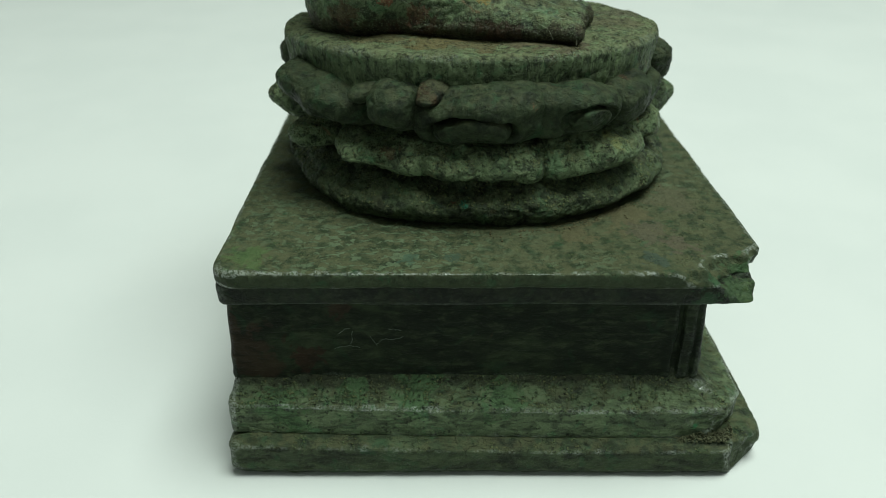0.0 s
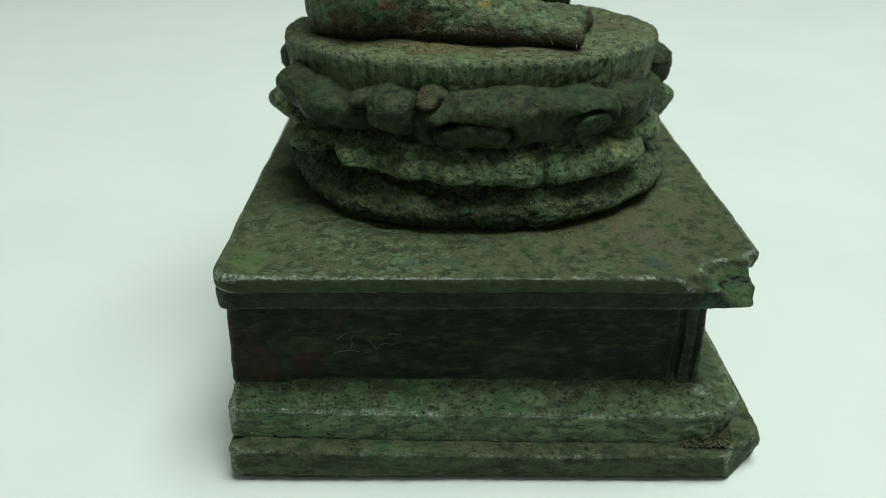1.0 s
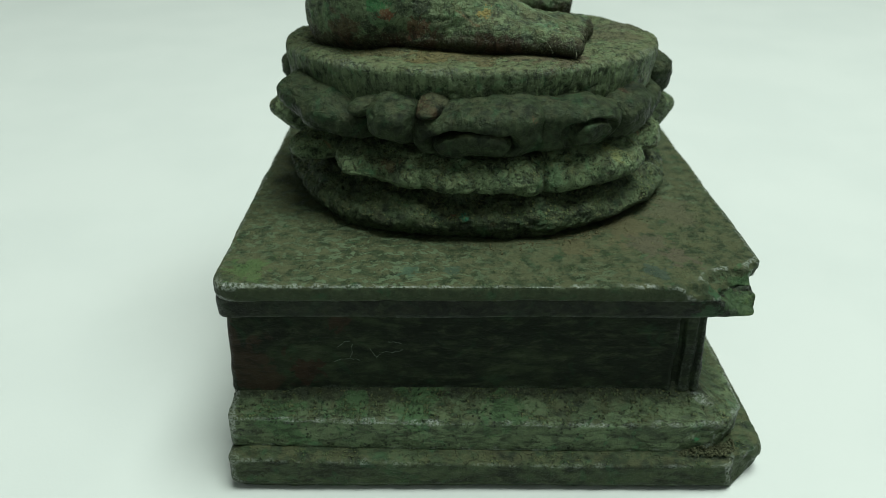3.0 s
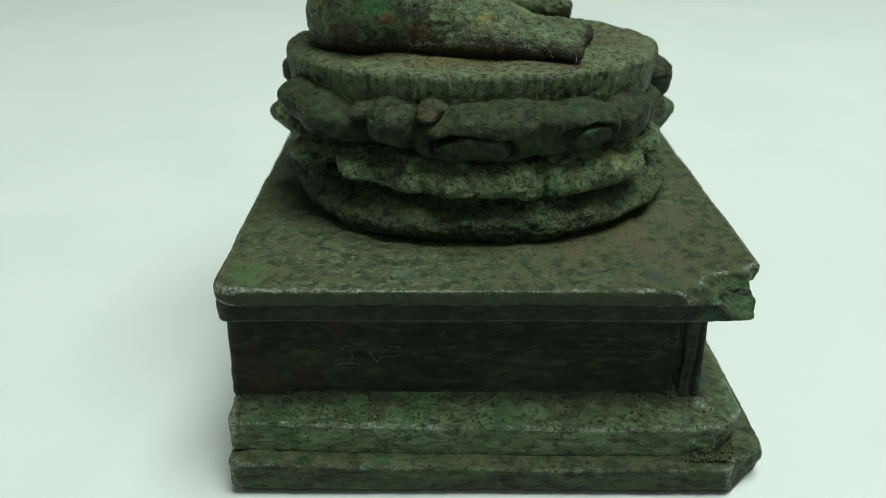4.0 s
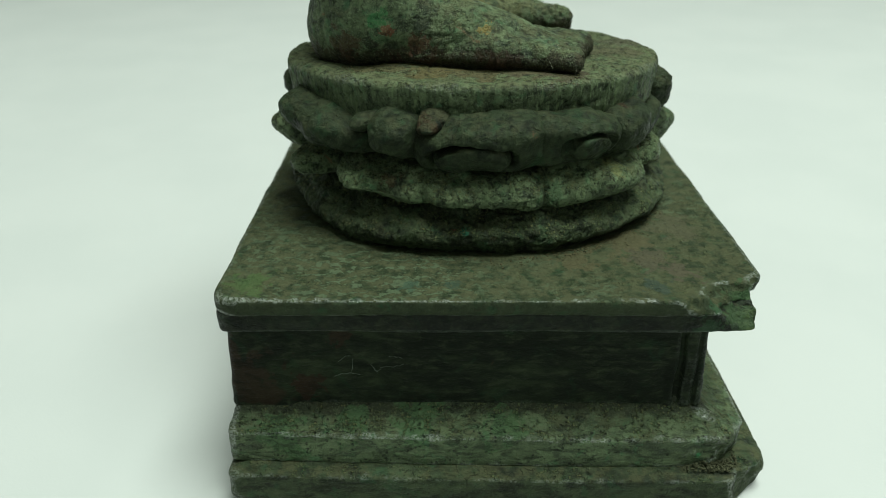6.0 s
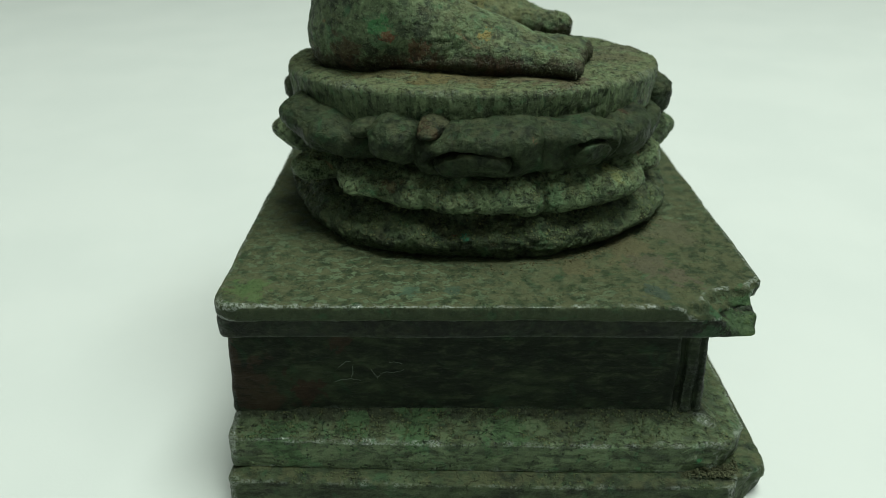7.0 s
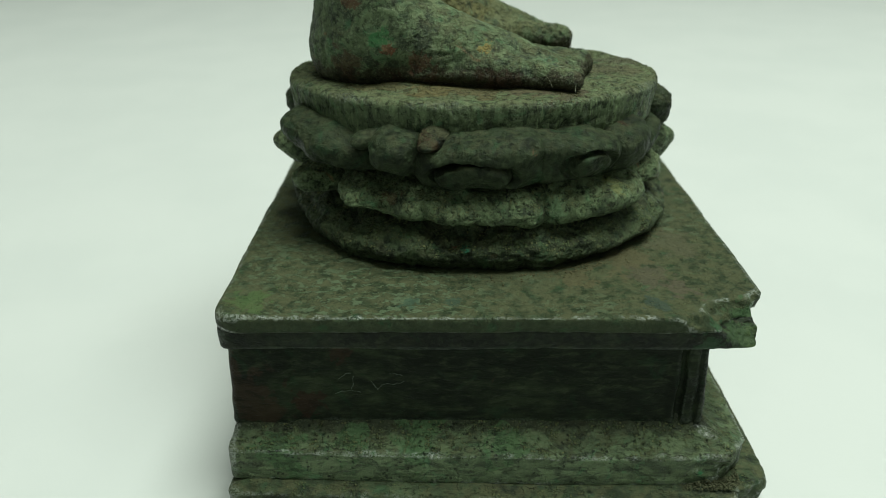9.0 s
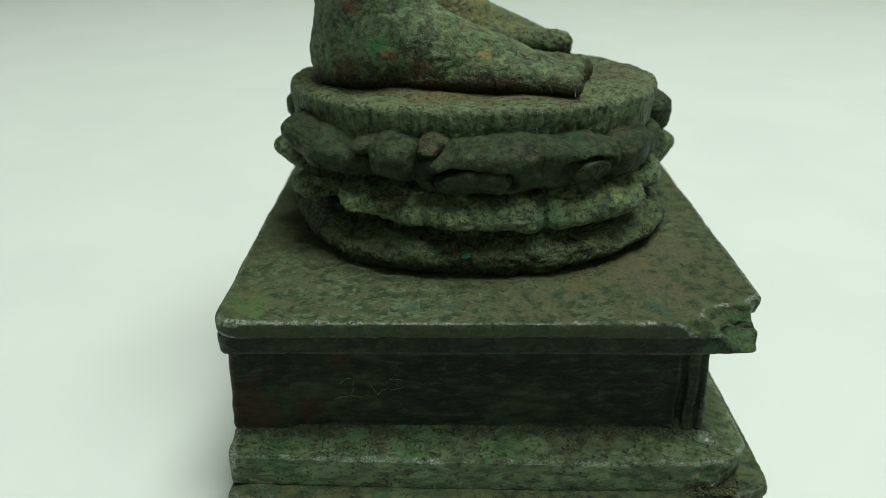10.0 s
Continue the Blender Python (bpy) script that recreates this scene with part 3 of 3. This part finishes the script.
def drum_shape(x, y, z):
    r = np.interp(z, [0.70, 0.74, 0.790, 0.81], [0.975, 0.985, 1.0, 1.0])
    d = (ellipse_q(x, y, 0.419, 0.308) - r) * 0.33
    return smax(d, smax(0.705 - z, z - 0.803, 0.02), 0.02)


LUMPS = [(0.13, 0.007, 2), (0.09, 0.007, 2, 4.0), (0.03, 0.003, 2)]
core_points, core_quads = nets(core_shape, (-0.48, -0.36, 0.45), (0.46, 0.46, 0.76), 0.006)
part("lotus_core", to_mesh("lotus_core", bent(core_points), core_quads, lotus_mat, LUMPS, crust=(0.020, 0.0028, 1.5, True)), pedestal)
part("drum", to_mesh("drum", *nets(drum_shape, (-0.45, -0.28, 0.69), (0.43, 0.38, 0.81), 0.0045), drum_mat, [(0.09, 0.004, 2)], crust=(0.016, 0.0020, 0.6, True)), pedestal, "oval drum with pale green vertical streaks")


def petal(angle, half, zc, hz, bulge, rx, ry, tilt=0.0, double=0, lean=0.012, round_off=2.2):
    """A lotus petal laid on the oval core: a swelling pad, or an outer lip round an inner lobe."""
    rings, around = 44, 200
    rho = np.linspace(0, 1, rings)[:, None] * np.ones((1, around))
    th = np.linspace(0, 2 * np.pi, around, endpoint=False)[None, :] * np.ones((rings, 1))
    c, s = np.cos(th), np.sin(th)
    square = np.where((c > 0) == (double == 1), 3.2, 2.2) if double else 2.7
    stretch = (np.abs(c) ** square + np.abs(s) ** square) ** (-1 / square)
    u, v = rho * c * stretch, rho * s * stretch
    swell = np.sqrt(np.clip(1 - rho ** round_off, 0, 1))
    if double:
        (uc, vc), (uw, vw), deep = ((-0.14, -0.30), (0.50, 0.55), 0.34) if double == 1 else ((0.06, -0.20), (0.46, 0.55), 0.15)
        inner = np.sqrt(((u - uc) / uw) ** 2 + ((v - vc) / vw) ** 2)
        groove = np.exp(-(((inner - 1.0) / 0.12) ** 2)) * np.clip((v + 0.80) / 0.35, 0, 1)
        swell = np.sqrt(np.clip(1 - rho**3.4, 0, 1)) - deep * groove
    a = np.radians(angle + half * u)
    z = zc + hz * v + tilt * u
    out = -0.055 + (bulge + 0.055) * swell - lean * v * (0.4 + 0.6 * swell)
    p = np.stack([-0.013 + (rx + out) * np.cos(a), 0.05 + (ry + out) * np.sin(a), z], -1)
    points = np.concatenate([p[0, :1], p[1:].reshape(-1, 3)])
    ids = 1 + np.arange((rings - 1) * around).reshape(rings - 1, around)
    nxt = np.roll(ids, -1, 1)
    quads = np.stack([ids[:-1], ids[1:], nxt[1:], nxt[:-1]], -1).reshape(-1, 4)
    first = np.stack([np.zeros(around // 2, int), ids[0, 0::2], ids[0, 1::2], np.roll(ids[0, 0::2], -1)], -1)
    return points, np.concatenate([quads, first])


def add_petal(name, material, label, wear, crust, **shape):
    points, quads = petal(**shape)
    return part(name, to_mesh(name, bent(points), quads, material, wear, crust=crust), pedestal, label)


PAD = [(0.09, 0.007, 2), (0.03, 0.004, 3)]
UP = dict(rx=0.414, ry=0.326, lean=-0.014, round_off=2.6)
for angle, half, zc, hz, bulge, tilt, double in [
    (-141.0, 18, 0.702, 0.050, 0.056, -0.030, 0), (-112.5, 9.0, 0.697, 0.050, 0.052, -0.004, 0), (-88.5, 20.0, 0.685, 0.064, 0.058, 0.008, 1),
    (-61.0, 17.0, 0.690, 0.060, 0.056, 0.0, 2), (-41, 11.0, 0.690, 0.056, 0.042, 0.022, 0), (-16, 13, 0.672, 0.048, 0.022, 0.02, 0),
    (4, 8, 0.700, 0.070, 0.060, 0.0, 0), (48, 14, 0.678, 0.058, 0.05, 0.0, 0), (78, 14, 0.678, 0.058, 0.05, 0.0, 0),
    (108, 14, 0.678, 0.058, 0.05, 0.0, 0), (138, 14, 0.678, 0.058, 0.05, 0.0, 0), (166, 13, 0.712, 0.042, 0.056, 0.0, 0),
]:
    add_petal("upper_petal", petal_mat, "", PAD, (0.020, 0.0013, 1.0, False), angle=angle, half=half, zc=zc, hz=hz, bulge=bulge, tilt=tilt, double=double, **UP)
for angle, half, zc, hz in [(-122.0, 4.0, 0.727, 0.021), (-101.5, 4.6, 0.728, 0.024), (-40, 4.0, 0.724, 0.024)]:
    add_petal("petal_tip", tip_mat if angle > -110 else petal_mat, "worn brown petal tip between two petals" if angle > -110 else "", [(0.03, 0.003, 2)], (0.018, 0.0010, 1.0, False), angle=angle, half=half, zc=zc, hz=hz, bulge=0.03, rx=0.428, ry=0.338)

LOW = dict(rx=0.412, ry=0.335, lean=0.030)
for angle, half, zc, hz, bulge, tilt in [
    (-147, 7.5, 0.606, 0.034, 0.042, -0.004), (-119, 20, 0.606, 0.036, 0.044, -0.008), (-88.5, 21, 0.600, 0.038, 0.050, -0.004),
    (-51, 28, 0.604, 0.042, 0.044, 0.006), (-12, 15, 0.604, 0.045, 0.028, 0.0), (45, 14, 0.600, 0.042, 0.05, 0.0),
    (77, 15, 0.600, 0.042, 0.05, 0.0), (108, 15, 0.600, 0.042, 0.05, 0.0), (138, 14, 0.600, 0.042, 0.05, 0.0),
]:
    add_petal("lower_petal", lower_mat, "", [(0.10, 0.014, 2), (0.04, 0.006, 2)], (0.020, 0.0030, 1.3, False), angle=angle, half=half, zc=zc, hz=hz, bulge=bulge, tilt=tilt, **LOW)
# the pointed petals at the two ends stand out from the ring
for angle, half, zc, hz, bulge in [(6, 9, 0.616, 0.058, 0.072), (167, 12, 0.622, 0.050, 0.056), (-169, 10, 0.648, 0.044, 0.052)]:
    add_petal("lower_petal", lower_mat, "", [(0.10, 0.010, 2), (0.04, 0.005, 2)], (0.020, 0.0022, 1.0, False), angle=angle, half=half, zc=zc, hz=hz, bulge=bulge, rx=0.412, ry=0.335, lean=-0.030)


# ---- the statue's feet on the drum ----
SOLE = 0.797


def capsule(x, y, z, a, b, ra, rb):
    p = np.stack([x, y, z], -1) - np.array(a)
    ab = np.subtract(b, a)
    t = np.clip(p @ ab / (ab @ ab), 0, 1)
    return np.linalg.norm(p - t[..., None] * ab, axis=-1) - (ra + (rb - ra) * t)


def ellipsoid(x, y, z, c, r):
    q = np.sqrt(((x - c[0]) / r[0]) ** 2 + ((y - c[1]) / r[1]) ** 2 + ((z - c[2]) / r[2]) ** 2)
    return (q - 1) * min(r)


def foot_shape(y0, side, thick=1.0, ahead=-0.006):
    """A bare foot that points along +x, turned out a little; side: 1 if its small toe is on the -y side."""

    def shape(x, y, z):
        x = x - ahead
        w = (y - y0) * side + 0.16 * (x + 0.30)
        h = (z - SOLE) / thick
        d = ellipsoid(x, w, h, (-0.270, 0.075, 0.060), (0.098, 0.085, 0.10))
        d = smin(d, capsule(x, w, h, (-0.240, 0.080, 0.10), (-0.235, 0.085, 0.62), 0.108, 0.120), 0.05)
        d = smin(d, capsule(x, w, h, (-0.190, 0.085, 0.105), (0.130, 0.075, 0.028), 0.100, 0.046), 0.06)
        top = np.interp(x, [-0.34, -0.15, 0.0, 0.10, 0.20], [0.10, 0.120, 0.085, 0.066, 0.050])
        wide = np.interp(x, [-0.34, -0.20, 0.0, 0.12, 0.19], [0.07, 0.080, 0.095, 0.105, 0.095])
        wedge = smax(np.abs(w - 0.075) - wide + np.interp(h, [0.0, 0.022], [0.018, 0.0]) + 0.25 * np.maximum(h - 0.03, 0), h - top, 0.035)
        wedge = smax(wedge, smax(x - 0.185, -0.34 - x, 0.03), 0.035)
        d = smin(d, wedge, 0.02)
        for n in range(5):
            v = -0.006 + 0.041 * n
            tip = 0.190 + 0.009 * n
            r = 0.024 + (0.006 if n == 4 else 0)
            d = smin(d, capsule(x, w, h, (0.13, v, 0.036), (tip, v, 0.026), r, r), 0.007)
        return smax(d, -h - 0.004, 0.01)

    return shape


near_foot, far_foot = foot_shape(-0.075, 1), foot_shape(0.330, -1, 1.18, -0.016)


def feet_shape(x, y, z):
    return np.minimum(near_foot(x, y, z), far_foot(x, y, z))


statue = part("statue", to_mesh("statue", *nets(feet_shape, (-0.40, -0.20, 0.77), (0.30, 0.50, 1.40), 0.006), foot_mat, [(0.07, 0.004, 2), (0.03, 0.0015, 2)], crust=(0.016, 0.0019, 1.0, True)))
tagged(statue, "bare bronze feet of a green-patinated statue standing on the lotus pedestal", "statue")


# ---- scratches, fibres and grains ----
def thread(name, points, radius, material, parent=None):
    """A thin bent thread through a few points (m)."""
    curve = bpy.data.curves.new(name, "CURVE")
    curve.dimensions, curve.bevel_depth, curve.bevel_resolution = "3D", radius, 1
    rough = random.Random(len(points) + int(points[0][0] * 1e5))
    line = curve.splines.new("POLY")
    line.points.add(len(points) - 1)
    for p, q in zip(line.points, points):
        p.co, p.radius = (*q, 1), rough.uniform(0.3, 1.5)
    graph = bpy.context.evaluated_depsgraph_get()
    ob = bpy.data.objects.new(name, curve)
    mesh = bpy.data.meshes.new_from_object(ob.evaluated_get(graph)) if ob.name in scene.objects else ob.to_mesh().copy()
    mesh.materials.append(material)
    bpy.data.objects.remove(ob)
    return part(name, mesh, parent)


def plain(name, color, rough, size, spread=0.25):
    n = Nodes(name)
    n.link(n.mix(n.noise(size, 3, 0.6), tuple(v * (1 - spread) for v in color), tuple(v * (1 + spread) for v in color)), n.out.inputs["Base Color"])
    n.out.inputs["Roughness"].default_value = rough
    n.out.inputs["Specular IOR Level"].default_value = 0.2
    return n.mat


scratch_mat = plain("scratched_bronze", (0.10, 0.125, 0.095), 0.5, 0.5, 0.9)
rng = random.Random(4)
FACE = -0.0459
for x0, z0, x1, z1, bend in [(-0.0295, 0.0287, -0.0245, 0.0290, 0.0006), (-0.0262, 0.0300, -0.0256, 0.0330, -0.0006), (-0.0222, 0.0318, -0.0210, 0.0296, 0.0002),
                             (-0.0210, 0.0296, -0.0196, 0.0312, 0.0002), (-0.0196, 0.0311, -0.0155, 0.0318, -0.0004), (-0.0285, 0.0322, -0.0262, 0.0338, 0.0003), (-0.0185, 0.0335, -0.0160, 0.0330, 0.0003)]:
    pts = []
    for k in range(9):
        t = k / 8
        pts.append((x0 + (x1 - x0) * t + rng.uniform(-1, 1) * 0.00016, FACE + 0.0002 + rng.uniform(-1, 1) * 0.00003, z0 - 0.0022 + (z1 - z0) * t + bend * math.sin(math.pi * t) + rng.uniform(-1, 1) * 0.00018))
    thread("scratch", pts, 0.000065, scratch_mat, pedestal)


def grains(name, label, places, color, seed):
    """Loose grains of earth, one mesh: (x, y, z) and radius (m) of each."""
    r = random.Random(seed)
    bm = bmesh.new()
    for x, y, z, size in places:
        m = Matrix.Translation((x, y, z)) @ Euler((r.uniform(0, 6), r.uniform(0, 6), r.uniform(0, 6))).to_matrix().to_4x4() @ Matrix.Diagonal((size, size * r.uniform(0.6, 1), size * r.uniform(0.5, 0.9), 1))
        made = bmesh.ops.create_icosphere(bm, subdivisions=1, radius=1, matrix=m)
        for v in made["verts"]:
            v.co += Vector((r.uniform(-1, 1), r.uniform(-1, 1), r.uniform(-1, 1))) * size * 0.2
    mesh = bpy.data.meshes.new(name)
    bm.to_mesh(mesh)
    bm.free()
    mesh.materials.append(plain(name, color, 0.9, 0.5, 0.6))
    return tagged(new(name, mesh), label, "dirt", kind="stuff")


rng = random.Random(9)
places = []
for _ in range(420):
    a = radians(min(max(rng.gauss(-54, 16), -90), -20))
    far = 0.385 + abs(rng.gauss(0, 0.018))
    places.append((DM * (-0.013 + (far + 0.06) * math.cos(a)), DM * (0.05 + far * math.sin(a)), 0.0468, rng.uniform(0.00009, 0.00028)))
grains("earth_crumbs", "ochre crumbs of dry earth on the pedestal slab", places, (0.095, 0.086, 0.044), 1)
places = []
for _ in range(520):
    x = min(rng.gauss(0.475, 0.032), 0.525)
    places.append((DM * x, DM * (-0.498 - 0.030 * rng.random() + 0.9 * max(x - 0.505, 0)), 0.0082 + 0.0007 * max(rng.gauss(0, 0.6), 0), rng.uniform(0.00010, 0.00034)))
grains("corroded_crumbs", "olive corrosion crumbs on the ledge at the pedestal corner", places, (0.070, 0.074, 0.040), 3)
places = []
for _ in range(220):
    x = rng.uniform(-0.29, 0.20)
    places.append((DM * x, DM * (-0.098 - 0.16 * (x + 0.30) - abs(rng.gauss(0, 0.030))), 0.0803, rng.uniform(0.00007, 0.00024)))
grains("earth_grains", "yellowish grains of dry earth along the statue foot", places, (0.11, 0.10, 0.052), 2)

fibre_mat = plain("pale_fibre", (0.30, 0.31, 0.22), 0.7, 0.5, 0.3)
for x, y, z, dx, dy, dz, bend in [(0.0135, -0.0165, 0.0848, 0.0045, 0.0010, -0.0006, 0.0007), (0.0110, -0.0175, 0.0845, 0.0030, -0.0014, -0.0028, 0.0005), (0.0175, -0.0160, 0.0846, 0.0012, -0.0030, -0.0040, 0.0006),
                                  (0.0150, -0.0150, 0.0852, 0.0040, 0.0018, 0.0002, -0.0006), (0.0450, -0.0470, 0.0192, 0.0022, -0.0010, -0.0018, 0.0007), (0.0462, -0.0468, 0.0188, -0.0004, -0.0014, 0.0004, 0.0009)]:
    pts = [(x + dx * k / 10 + bend * math.sin(0.31 * k), y + dy * k / 10, z + dz * k / 10 + abs(bend) * math.sin(0.31 * k)) for k in range(11)]
    tagged(thread("dust_fibre", pts, 0.000026, fibre_mat), "thin pale dust fibre caught on the bronze", "fibre", "dust fibres")
